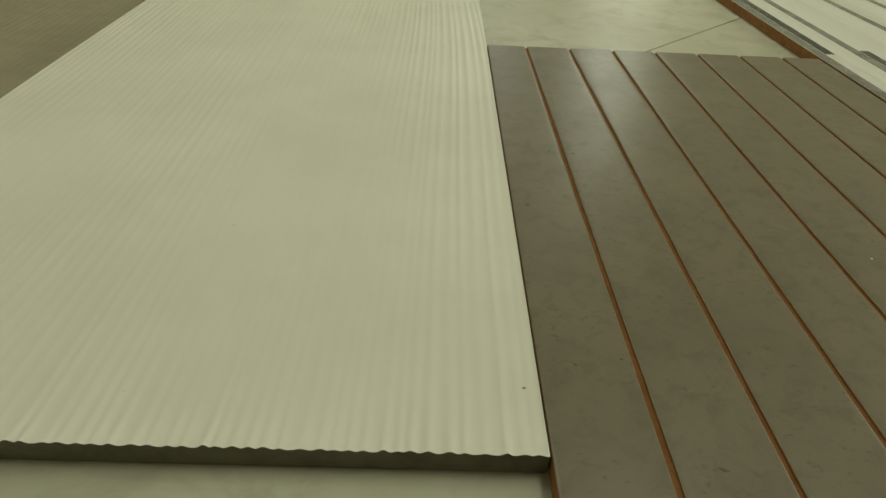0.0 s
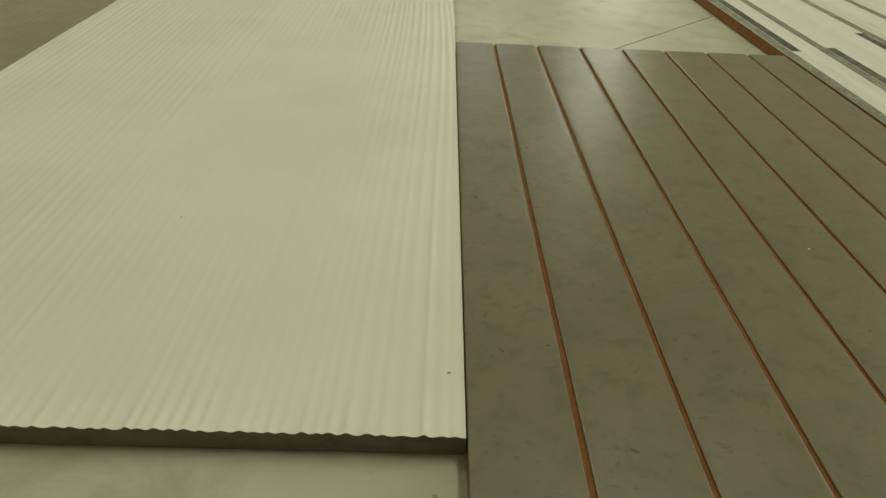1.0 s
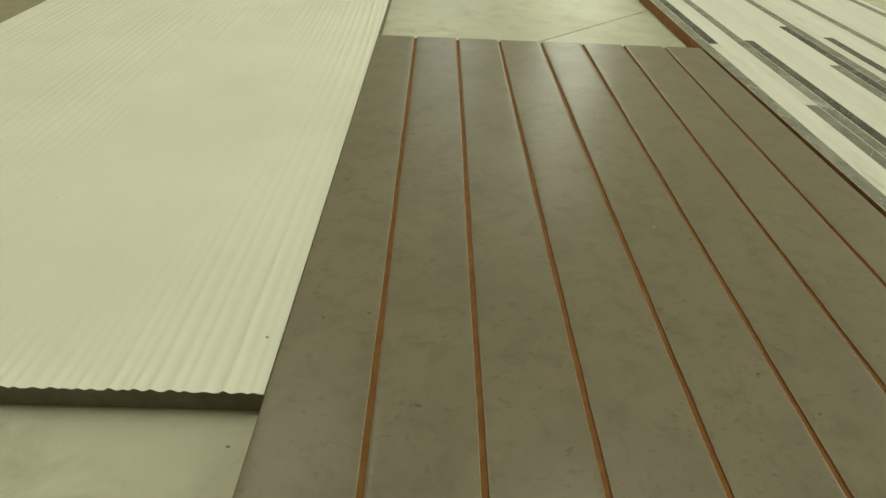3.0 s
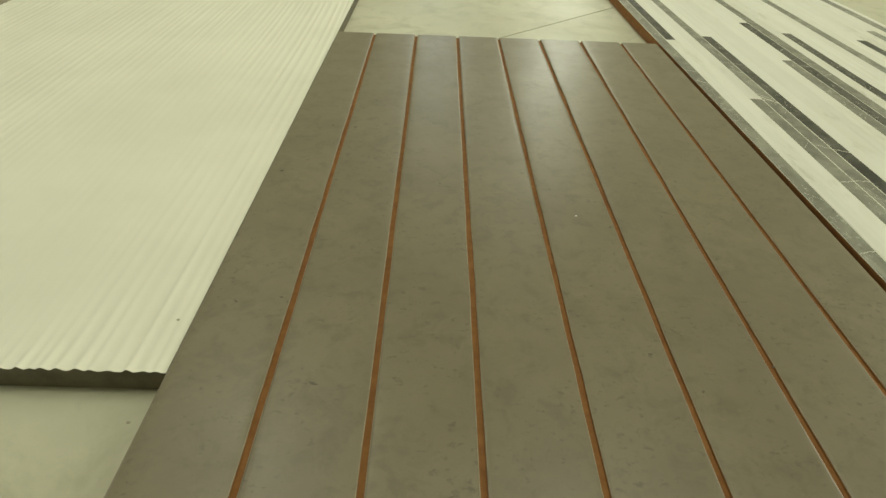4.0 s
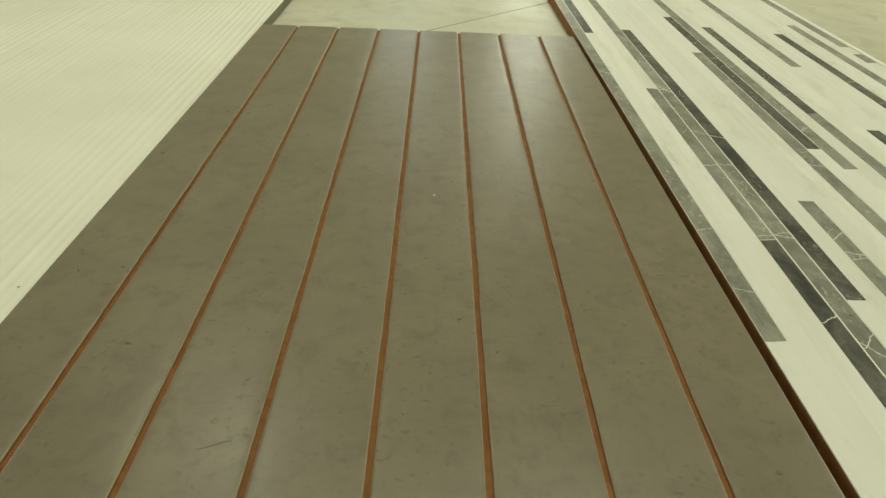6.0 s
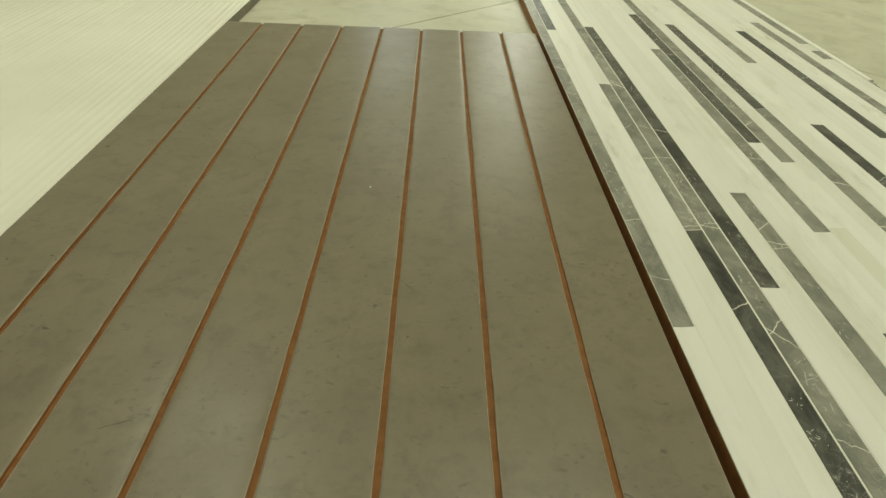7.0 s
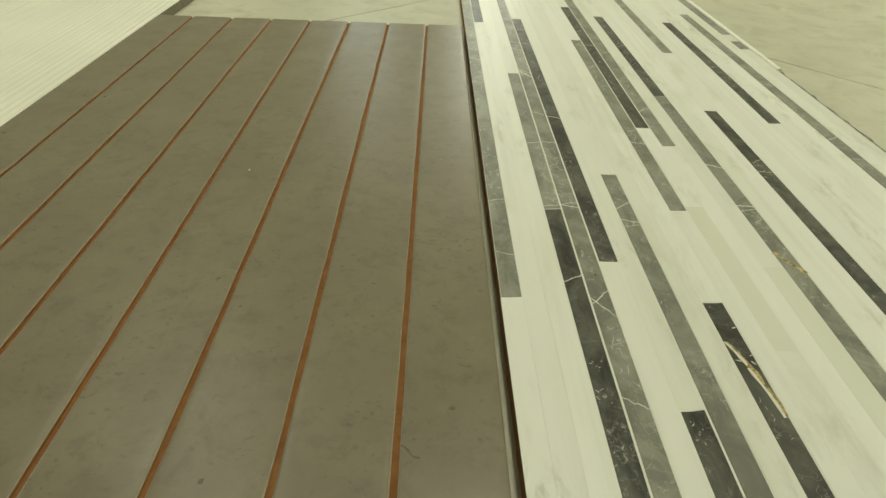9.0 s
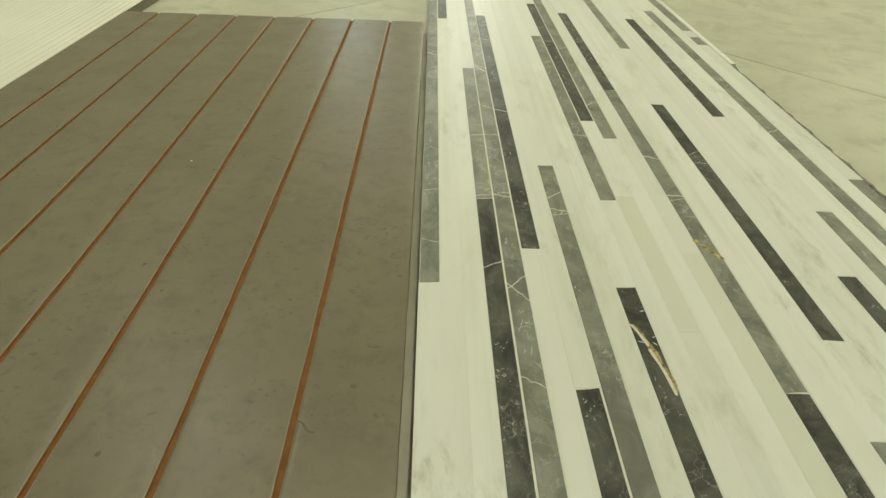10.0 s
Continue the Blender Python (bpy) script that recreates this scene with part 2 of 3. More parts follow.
def extrude_profile(name, pts, y0, y1, steps=1, smooth=False):
    """A closed x-z profile drawn out along y."""
    n = len(pts)
    v = [(x, y0 + (y1 - y0) * s / steps, z) for s in range(steps + 1) for x, z in pts]
    f = [tuple(range(n)), tuple(steps * n + i for i in range(n))]
    for s in range(steps):
        f += [(s * n + i, s * n + (i + 1) % n, (s + 1) * n + (i + 1) % n, (s + 1) * n + i) for i in range(n)]
    return mesh_of(name, v, f, smooth)


# ---- the room ----
def pierced_wall(name, along, near, thick, ends, holes, low, high):
    """A wall along x or y with openings from low to high right through it."""
    bm = bmesh.new()

    def block(a, b, z0, z1):
        size, mid = [thick] * 2 + [z1 - z0], [near + thick / 2] * 2 + [(z0 + z1) / 2]
        size[along], mid[along] = b - a, (a + b) / 2
        bmesh.ops.create_cube(bm, size=1, matrix=Matrix.Translation(mid) @ Matrix.Diagonal((*size, 1)))

    block(*ends, 0, low)
    block(*ends, high, ROOM_H)
    cuts = [ends[0]] + [c for h in holes for c in h] + [ends[1]]
    for i in range(0, len(cuts), 2):
        block(cuts[i], cuts[i + 1], low, high)
    me = bpy.data.meshes.new(name)
    bm.to_mesh(me)
    bm.free()
    return me


def build_room():
    ends_y = (ROOM_Y0, ROOM_Y1)
    north = pierced_wall("wall_north", 0, ROOM_Y1, 0.25, (-ROOM_X - 0.2, ROOM_X + 0.2), [(wx - 0.17, wx + 0.17) for wx, watts in WINDOWS], SILL, HEAD)
    tagged(part("wall_north", north, M_WALL), "cream painted wall with two narrow windows", "wall", kind="structure")
    tagged(part("wall_south", box("wall_south", -ROOM_X - 0.2, ROOM_X + 0.2, ROOM_Y0 - 0.2, ROOM_Y0, 0, ROOM_H), M_WALL), "plain cream painted wall", "wall", kind="structure")
    for name, x in (("wall_east", ROOM_X), ("wall_west", -ROOM_X - 0.2)):
        me = pierced_wall(name, 1, x, 0.2, ends_y, [SIDE[:2]], *SIDE[2:])
        tagged(part(name, me, M_WALL), "cream painted wall with one wide added window", "wall", kind="structure")
    tagged(part("ceiling", box("ceiling", -ROOM_X - 0.2, ROOM_X + 0.2, ROOM_Y0 - 0.2, ROOM_Y1 + 0.25, ROOM_H, ROOM_H + 0.2), M_CEIL), "plain grey painted ceiling", "ceiling", kind="structure")
    # frames for the added side windows, which stay out of view
    a, b, c, d = SIDE
    count = 0
    for side in (1, -1):
        count += 1
        win = thing("window_%d" % count, (side * (ROOM_X + 0.1), 0, c), "wide grey framed window, added unseen in the side wall for light", "window")
        win["kind"] = "structure"
        for i in range(4):
            y = a + 0.025 + (b - a - 0.05) * i / 3
            part("window_frame", box("upright", -0.03, 0.03, y - 0.025, y + 0.025, 0.05, d - c - 0.05), M_FRAME, win)
        for z in (0, d - c - 0.05):
            part("window_frame", box("rail", -0.03, 0.03, a, b, z, z + 0.05), M_FRAME, win)
    for wx, watts in WINDOWS:
        count += 1
        win = thing("window_%d" % count, (wx, ROOM_Y1 + 0.12, SILL), "narrow grey framed window in the far wall", "window")
        win["kind"] = "structure"
        for x in (-0.155, 0.155):
            part("window_frame", box("upright", x - 0.015, x + 0.015, -0.03, 0.03, 0, HEAD - SILL), M_FRAME, win)
        for z in (0.0, HEAD - SILL - 0.03):
            part("window_frame", box("rail", -0.14, 0.14, -0.03, 0.03, z, z + 0.03), M_FRAME, win)
    for bx, by, watts, length in BATTENS:
        lamp = thing("ceiling_lamp", (bx, by, ROOM_H), "white metal tube lamp on the ceiling", "lamp", group="ceiling lamps")
        part("housing", box("housing", -0.06, 0.06, -length / 2 - 0.04, length / 2 + 0.04, -0.07, 0), M_LAMP, lamp)
        ring = [(0.018 * math.cos(a), -0.095 + 0.018 * math.sin(a)) for a in (i * math.tau / 10 for i in range(10))]
        part("tube", extrude_profile("tube", ring, -length / 2, length / 2, 1), M_TUBE, lamp, label="glowing tube")


TILE, TILE_TURN, TILE_AT = 1.2, radians(42.8), Vector((0.428, 0.4575, 0))


def build_floor():
    base = part("floor", box("floor", -ROOM_X - 0.2, ROOM_X + 0.2, ROOM_Y0 - 0.2, ROOM_Y1 + 0.25, -0.2, -0.0035), M_GROUT)
    tagged(base, "cream stone floor in large tiles with thin dark joints", "floor", kind="structure")
    me = chamfered("tile", TILE - 0.0028, TILE - 0.0028, 0.0045, 0.0004)
    limits = ((1, 0, ROOM_X), (-1, 0, ROOM_X), (0, 1, ROOM_Y1), (0, -1, -ROOM_Y0))
    for i in range(-7, 6):
        for j in range(-7, 6):
            at = Matrix.Rotation(TILE_TURN, 3, "Z") @ Vector(((i + 0.5) * TILE, (j + 0.5) * TILE, 0)) + TILE_AT
            m = Matrix.Translation((at.x, at.y, -0.0045)) @ Matrix.Rotation(TILE_TURN, 4, "Z")
            reach = TILE * 0.71
            if any(at.x * a + at.y * b > d + reach for a, b, d in limits):
                continue
            mesh = me
            # tiles at the walls are cut to fit
            if any(at.x * a + at.y * b > d - reach for a, b, d in limits):
                bm = bmesh.new()
                bm.from_mesh(me)
                back = m.inverted()
                for a, b, d in limits:
                    bmesh.ops.bisect_plane(bm, geom=bm.verts[:] + bm.edges[:] + bm.faces[:], plane_co=back @ Vector((a * d, b * d, 0)), plane_no=back.to_3x3() @ Vector((a, b, 0)), clear_outer=True)
                if len(bm.faces) < 3:
                    bm.free()
                    continue
                mesh = bpy.data.meshes.new("tile")
                bm.to_mesh(mesh)
                bm.free()
            t = part("tile", mesh, M_FLOOR, base, m.translation)
            t.rotation_euler = (0, 0, TILE_TURN)


# ---- relief boards ----
def relief_board(name, x0, x1, y0, y1, thick, seed, face_mat, label, spacing, height, rim_height=0.0034, flare=0.0, spread=0.0, turn=0.0):
    """A board whose painted face carries long wavy ridges like brushed wood."""
    rng = np.random.RandomState(seed)
    nx, ny = int((x1 - x0) / 0.0013), int((y1 - y0) / 0.014)
    xs, ys = np.linspace(0, x1 - x0, nx + 1), np.linspace(0, y1 - y0, ny + 1)
    gx, gy = np.meshgrid(xs, ys)
    # ridges wander slowly along the board
    wander = np.zeros_like(gx)
    for k in range(9):
        a, b, p = rng.uniform(1, 9), rng.uniform(0.8, 6), rng.uniform(0, 6.28)
        wander += rng.uniform(0.3, 1) * 0.0042 * np.sin(a * gx + b * gy + p) / (1 + 0.2 * b)
    u = gx + wander
    # crests at uneven spacing
    crest, at = [], -0.05
    while at < (x1 - x0) + 0.06:
        crest.append((at, rng.uniform(0.72, 1.0), rng.uniform(0.0026, 0.0042)))
        at += spacing * rng.uniform(0.7, 1.4)
    h = np.zeros_like(gx)
    for c, amp, wide in crest:
        f1, f2 = rng.uniform(2, 6), rng.uniform(0, 6.28)
        fade = 0.78 + 0.22 * np.sin(f1 * gy + f2)
        h = np.maximum(h, amp * fade * np.exp(-(((u - c) / wide) ** 2)))
    calm = 0.75 + 0.25 * np.sin(3.1 * gx + 2.3 * gy + 1.0 + rng.uniform(0, 6)) * np.sin(5.2 * gx - 1.7 * gy)
    # long zones where the brushing is deep or nearly worn flat
    zone = np.zeros_like(gx)
    for k in range(6):
        zone += np.sin(rng.uniform(5, 17) * gx + rng.uniform(-2.5, 2.5) * gy + rng.uniform(0, 6.28))
    calm = calm * np.clip(0.9 + 0.25 * zone, 0.5, 1.5)
    calm = calm * (1 + 0.9 * np.exp(-((gy / 0.16) ** 2)) + 0.7 * np.clip((gy - 0.45) / 0.5, 0, 1))
    calm = calm + (rim_height / height - calm) * np.exp(-((gy / 0.013) ** 2))
    z = thick - height + height * h * calm
    n = nx + 1
    gx = gx + (spread * gx - flare * (x1 - x0 - gx)) / (x1 - x0) * gy / (y1 - y0)
    v = [(x, y, zz) for x, y, zz in zip(gx.ravel(), gy.ravel(), z.ravel())]
    f = [(j * n + i, j * n + i + 1, (j + 1) * n + i + 1, (j + 1) * n + i) for j in range(ny) for i in range(nx)]
    me = bpy.data.meshes.new("face")
    me.from_pydata(v, [], f)
    me.update()
    me.shade_smooth()
    board = thing(name, (x0, y0, 0), label, "panel", turn)
    part("face", me, face_mat, board)
    # edge band that follows the ridges down to the floor
    rim = [j * n for j in range(ny, 0, -1)] + list(range(n)) + [j * n + nx for j in range(1, ny + 1)] + [ny * n + i for i in range(nx - 1, 0, -1)]
    vv = [v[i] for i in rim] + [(v[i][0], v[i][1], 0.0008) for i in rim]
    m = len(rim)
    ff = [(i, m + i, m + (i + 1) % m, (i + 1) % m) for i in range(m)]
    me2 = bpy.data.meshes.new("edge_band")
    me2.from_pydata(vv, [], ff + [tuple(range(m, 2 * m))])
    me2.update()
    part("edge_band", me2, M_EDGE, board, label="dark taupe sealed edge")
    return board


# ---- brown grooved panel ----
TOP = 0.022
PITCH = 0.0785


def brown_panel():
    y0, y1 = -1.42, 0.0
    p = thing("brown_panel", (0, 0, 0), "brown stone-look panel with routed orange grooves, lying on floor", "panel")
    v = [(x, y, z) for z in (0.0008, 0.0188) for x, y in ((-0.3170, y0 + 0.001), (0.3131, y0 + 0.001), (0.3051, y1 - 0.001), (-0.3054, y1 - 0.001))]
    core = part("core", mesh_of("core", v, [(0, 1, 2, 3), (4, 5, 6, 7), (0, 1, 5, 4), (1, 2, 6, 5), (2, 3, 7, 6), (3, 0, 4, 7)]), M_CORE, p, label="orange fibreboard core")
    core.data.materials.append(M_CORE_SHADED)
    # right-hand side takes the darkened core, as painted shade of the gap
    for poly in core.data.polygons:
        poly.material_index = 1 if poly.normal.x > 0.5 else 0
    rng = random.Random(12)
    edges = [-0.3058] + [(i - 4) * PITCH for i in range(1, 8)] + [0.3055]
    g = 0.0025
    for i in range(8):
        a, b = edges[i] + (g if i else 0), edges[i + 1] - (g if i < 7 else 0)
        c = (a + b) / 2
        hw = (b - a) / 2
        # softly eased long edges; the sides of the grooves are bare board
        drop = [(0.0, 0.0012), (0.0007, 0.0006), (0.0018, 0.00028), (0.0045, 0.00009), (0.009, 0)]
        prof = [(-hw, 0), (hw, 0)] + [(hw - d, 0.0032 - z) for d, z in drop] + [(-hw + d, 0.0032 - z) for d, z in reversed(drop)]
        me = extrude_profile("strip", prof, y0, y1, 90)
        waves = [(rng.uniform(8, 90), rng.uniform(0, 6.28), rng.uniform(0.00004, 0.00013)) for k in range(8)]
        for v in me.vertices:
            if abs(v.co.x) > hw - 0.002 and not (i == 0 and v.co.x < 0) and not (i == 7 and v.co.x > 0):
                v.co.x += sum(a * math.sin(f * v.co.y + p + (1 if v.co.x > 0 else 0)) for f, p, a in waves)
        # the outer strips widen a little towards the near end
        for v in me.vertices:
            if (i == 0 and v.co.x < 0) or (i == 7 and v.co.x > 0):
                v.co.x += (0.008 if i == 7 else -0.0115) * v.co.y / y0
        ob = part("strip", me, M_BROWN, p, (c, 0, 0.0188))
        me.materials.append(M_CORE)
        me.materials.append(M_ARRIS)
        me.materials.append(M_CORE_SHADED)
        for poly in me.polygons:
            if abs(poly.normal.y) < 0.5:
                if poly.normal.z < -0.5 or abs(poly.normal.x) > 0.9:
                    # the last strip's outer side is likewise darkened for the gap's shade
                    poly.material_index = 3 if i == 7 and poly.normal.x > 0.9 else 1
                elif abs(poly.normal.x) > 0.4 and not (i == 0 and poly.normal.x < 0) and not (i == 7 and poly.normal.x > 0):
                    # eased groove edges get the painted highlight
                    poly.material_index = 2
    return p


def blot(name, length, width, seed, height=0.00025):
    """A small ragged patch with a low domed top."""
    r = random.Random(seed)
    k = 11
    rim = [(length / 2 * math.cos(a) * r.uniform(0.65, 1.1), width / 2 * math.sin(a) * r.uniform(0.6, 1.1)) for a in (i * math.tau / k for i in range(k))]
    v = [(x, y, 0) for x, y in rim] + [(x * 0.7, y * 0.7, height) for x, y in rim]
    f = [tuple(range(k, 2 * k)), tuple(range(k))] + [(i, (i + 1) % k, k + (i + 1) % k, k + i) for i in range(k)]
    return mesh_of(name, v, f)


# ---- mosaic panel ----
COL = 0.02034
LEFT = 0.3208
NEAR, FAR = -0.45, 1.62
# dark and grey pieces: column, near end, far end (metres along the strip), stone
INLAYS = [
    (0, 0.169, FAR, "g"), (1, 1.030, FAR, "d"), (3, 0.319, 0.737, "g"), (3, NEAR, 0.319, "d"), (4, NEAR, 0.735, "g"), (4, 0.735, FAR, "g"),
    (5, 0.225, 1.060, "d"), (6, NEAR, 0.047, "d"), (7, NEAR, 0.400, "g"), (9, NEAR, 0.168, "d"), (10, 0.321, 0.930, "g"),
    (11, 0.536, 1.171, "d"), (12, 0.481, FAR, "g"), (14, 0.657, 1.101, "d"), (14, 0.045, 0.657, "g"), (14, NEAR, 0.045, "d"),
    (16, NEAR, 0.002, "g"), (17, 0.102, 0.604, "d"), (18, 0.869, FAR, "g"), (20, NEAR, 0.191, "d"), (21, 0.564, 1.072, "d"),
    (22, NEAR, 0.308, "g"), (24, NEAR, 0.46, "g"), (24, 0.46, 1.142, "g"), (26, 0.907, 0.955, "g"), (26, 0.998, FAR, "g"), (11, 0.109, 0.330, "o"), (13, NEAR, 0.222, "o"), (26, NEAR, 0.384, "g"),
]


def mosaic_panel():
    p = thing("mosaic_panel", (0, -1.003, 0), "mosaic panel of cream, grey and charcoal marble strips on floor", "panel", turn=0.0083)
    right = LEFT + 27 * COL
    part("core", box("core", LEFT + 0.0006, right - 0.001, NEAR, FAR, 0.0008, 0.0206), M_CORE_SHADED, p, label="orange-brown fibreboard core, darkened for shade in the gap")
    part("joint_bed", box("joint_bed", LEFT + 0.0004, right - 0.0006, NEAR + 0.001, FAR - 0.001, 0.0206, 0.02165), M_JOINT, p, label="pale filler in the joints")
    rng = random.Random(5)
    stone = {"g": M_GREY, "d": M_BLACK, "w": M_MARBLE, "o": M_OLIVE}
    for k in range(27):
        cuts = sorted((a, b, s) for c, a, b, s in INLAYS if c == k)
        rows, at = [], NEAR
        for a, b, s in cuts:
            if a > at + 0.001:
                rows.append((at, a, "w"))
            rows.append((a, b, s))
            at = b
        if at < FAR - 0.001:
            rows.append((at, FAR, "w"))
        for a, b, s in rows:
            pale = s in "wo"
            me = sawn_strip("strip", COL - (0.00008 if pale else 0.0019), b - a - (0.0002 if pale else 0.0012), 0.0013, 0.00002 if pale else 0.0003, 0.0 if pale else 0.0011, rng)
            part("strip", me, stone[s], p, (LEFT + (k + 0.5) * COL, (a + b) / 2, 0.0207 + (rng.uniform(-0.00004, 0.00001) if pale else rng.uniform(0, 0.00008))))
    # ragged dark sliver along the far edge, then a white foam strip
    n = 90
    rag = [0.0068 + 0.0012 * math.sin(i * 1.7) + rng.uniform(-0.0022, 0.0016) for i in range(n + 1)]
    v, f = [], []
    for i in range(n + 1):
        y = NEAR + (0.788 - NEAR) * i / n
        v += [(right + 0.0004, y, 0.0008), (right + 0.0004, y, 0.0218), (right + rag[i], y, 0.0206), (right + rag[i] * 0.9, y, 0.0008)]
    for i in range(n):
        f += [(4 * i + j, 4 * i + (j + 1) % 4, 4 * i + 4 + (j + 1) % 4, 4 * i + 4 + j) for j in range(4)]
    f += [(0, 1, 2, 3), (4 * n, 4 * n + 1, 4 * n + 2, 4 * n + 3)]
    part("sliver", mesh_of("sliver", v, f), M_SLIVER, p, label="ragged dark stone edge")
    prof = [(0, 0), (0.010, 0), (0.010, 0.0205), (0.008, 0.0228), (0.002, 0.0228), (0, 0.0218)]
    part("edge_trim", extrude_profile("edge_trim", prof, 0.797, FAR, 1), M_TRIM, p, (right + 0.0005, 0, 0.0008), "white foam edge strip")
    return p


# marks on the brown panel: x, y, length, width, turn in degrees
SCUFFS = [
    (-0.2015, -0.8535, 0.0085, 0.0032, -15), (-0.283, -0.766, 0.0055, 0.0025, -50), (-0.223, -0.414, 0.006, 0.003, 10),
    (-0.253, -0.411, 0.005, 0.003, 40), (-0.294, -0.538, 0.007, 0.0035, 0), (-0.246, -0.759, 0.004, 0.0022, 0),
    (0.062, -0.815, 0.005, 0.0035, 20), (0.158, -0.825, 0.004, 0.002, 0), (0.092, -0.852, 0.0045, 0.0028, 60),
    (0.274, -0.955, 0.006, 0.005, 0), (0.112, -1.017, 0.004, 0.006, 0), (0.071, -0.634, 0.0035, 0.003, 0),
    (0.091, -0.789, 0.021, 0.0013, -48), (-0.106, -0.944, 0.030, 0.0018, 22),
]
# pale veins across the mosaic strips: column, place along the strip, skew, thickness
VEINS = [
    (0, 0.805, -0.014, 0.0018), (0, 0.855, -0.010, 0.0009), (0, 1.065, -0.012, 0.0014), (0, 0.335, 0.006, 0.0010), (0, 0.235, -0.006, 0.0007),
    (3, 0.480, 0.003, 0.0011), (4, 0.483, -0.002, 0.0011), (3, 0.326, 0.002, 0.0012), (4, 0.325, -0.004, 0.0014), (4, 0.331, 0.003, 0.0009),
    (4, 0.735, -0.026, 0.0024), (4, 0.748, -0.020, 0.0011), (4, 0.862, -0.018, 0.0010), (4, 0.905, -0.012, 0.0008), (5, 0.1 + 0.464, -0.008, 0.0014),
    (3, 0.198, 0.010, 0.0010), (4, 0.172, 0.020, 0.0010), (4, 0.158, -0.024, 0.0009), (4, 0.052, -0.012, 0.0009), (14, 0.428, -0.008, 0.0018),
    (14, 0.334, -0.003, 0.0014), (14, 0.326, 0.004, 0.0009), (10, 0.488, -0.004, 0.0013), (12, 0.60, 0.016, 0.0011), (24, 0.52, 0.010, 0.0012),
    (7, 0.330, 0.016, 0.0009), (7, 0.298, -0.006, 0.0013), (7, 0.289, 0.004, 0.0008), (17, 0.444, 0.012, 0.0008), (17, 0.416, -0.004, 0.0010),
    (12, 0.86, 0.010, 0.0010), (24, 0.72, -0.010, 0.0010), (21, 0.80, 0.010, 0.0009), (11, 0.90, -0.006, 0.0009),
]
# clusters of short pale cracks: column, middle across it, from, to, how many, longest
CRACKLE = [
    (3, 0.80, 0.335, 0.475, 34, 0.020), (4, 0.30, 0.335, 0.470, 30, 0.020), (4, 0.55, 0.400, 0.470, 12, 0.014), (5, 0.15, 0.395, 0.455, 9, 0.008),
    (5, 0.35, 0.740, 0.756, 3, 0.010), (3, 0.20, 0.052, 0.070, 9, 0.006), (3, 0.45, 0.084, 0.096, 6, 0.005), (3, 0.40, -0.01, 0.03, 7, 0.005),
    (4, 0.62, 0.055, 0.148, 16, 0.016), (7, 0.45, 0.138, 0.180, 10, 0.006), (7, 0.50, 0.270, 0.345, 14, 0.012), (9, 0.30, 0.010, 0.060, 9, 0.006),
    (6, 0.25, 0.005, 0.040, 10, 0.005), (10, 0.50, 0.490, 0.540, 16, 0.014), (10, 0.40, 0.60, 0.80, 14, 0.016), (12, 0.50, 0.520, 0.680, 26, 0.018),
    (14, 0.50, 0.280, 0.330, 18, 0.012), (14, 0.40, 0.56, 0.64, 12, 0.014), (14, 0.50, 0.68, 0.84, 12, 0.014), (17, 0.60, 0.395, 0.450, 12, 0.010),
    (0, 0.50, 0.62, 0.76, 18, 0.016), (0, 0.45, 0.36, 0.52, 18, 0.014), (24, 0.50, 0.25, 0.40, 18, 0.014), (24, 0.50, 0.55, 0.80, 18, 0.016),
    (21, 0.50, 0.80, 0.98, 12, 0.014), (20, 0.50, 0.10, 0.15, 6, 0.008), (12, 0.50, 0.80, 1.05, 14, 0.016), (4, 0.50, 0.76, 1.05, 16, 0.016),
]


def ribbon(name, path, width, seed, height=0.00012):
    """A thin uneven band along a path of x-y points."""
    r = random.Random(seed)
    v, f = [], []
    for i, (x, y) in enumerate(path):
        x0, y0 = path[max(0, i - 1)]
        x1, y1 = path[min(len(path) - 1, i + 1)]
        d = Vector((y0 - y1, x1 - x0)).normalized() * width * r.uniform(0.25, 0.75)
        v += [(x - d.x, y - d.y, 0), (x - d.x * 0.6, y - d.y * 0.6, height), (x + d.x * 0.6, y + d.y * 0.6, height), (x + d.x, y + d.y, 0)]
    for i in range(len(path) - 1):
        f += [(4 * i + j, 4 * i + j + 1, 4 * i + 5 + j, 4 * i + 4 + j) for j in range(3)]
    return mesh_of(name, v, f)


def crackle_mesh():
    """Short thin crooked cracks, mostly along the strips, each within its column's width."""
    r = random.Random(300)
    v, f, n = [], [], 4
    spread = [(k, 0.5, max(a, 0.68), min(b, 1.4), int((min(b, 1.4) - max(a, 0.68)) * 75), 0.022) for k, a, b, s in INLAYS if s != "o" and min(b, 1.4) > max(a, 0.68)]
    for k, across, lo, hi, count, longest in CRACKLE + spread:
        for i in range(count):
            x = min(0.88, max(0.12, r.gauss(across, 0.20))) * COL
            y, l, a = r.uniform(lo, hi), longest * r.uniform(0.15, 1) ** 1.5, r.gauss(math.pi / 2, 0.8)
            w, base = r.uniform(0.0002, 0.0005), len(v)
            for j in range(n + 1):
                q = j / n - 0.5
                px = k * COL + min(COL - 0.0014, max(0.0014, x + q * l * math.cos(a) + r.uniform(-0.0006, 0.0006)))
                py = y + q * l * math.sin(a) + r.uniform(-0.0006, 0.0006)
                t = w * (1 - 1.6 * abs(q))
                dx, dy = -math.sin(a) * t, math.cos(a) * t
                v += [(px - dx, py - dy, 0), (px, py, 0.00007), (px + dx, py + dy, 0)]
            for j in range(n):
                b = base + 3 * j
                f += [(b, b + 1, b + 4, b + 3), (b + 1, b + 2, b + 5, b + 4)]
    return mesh_of("crackle", v, f)


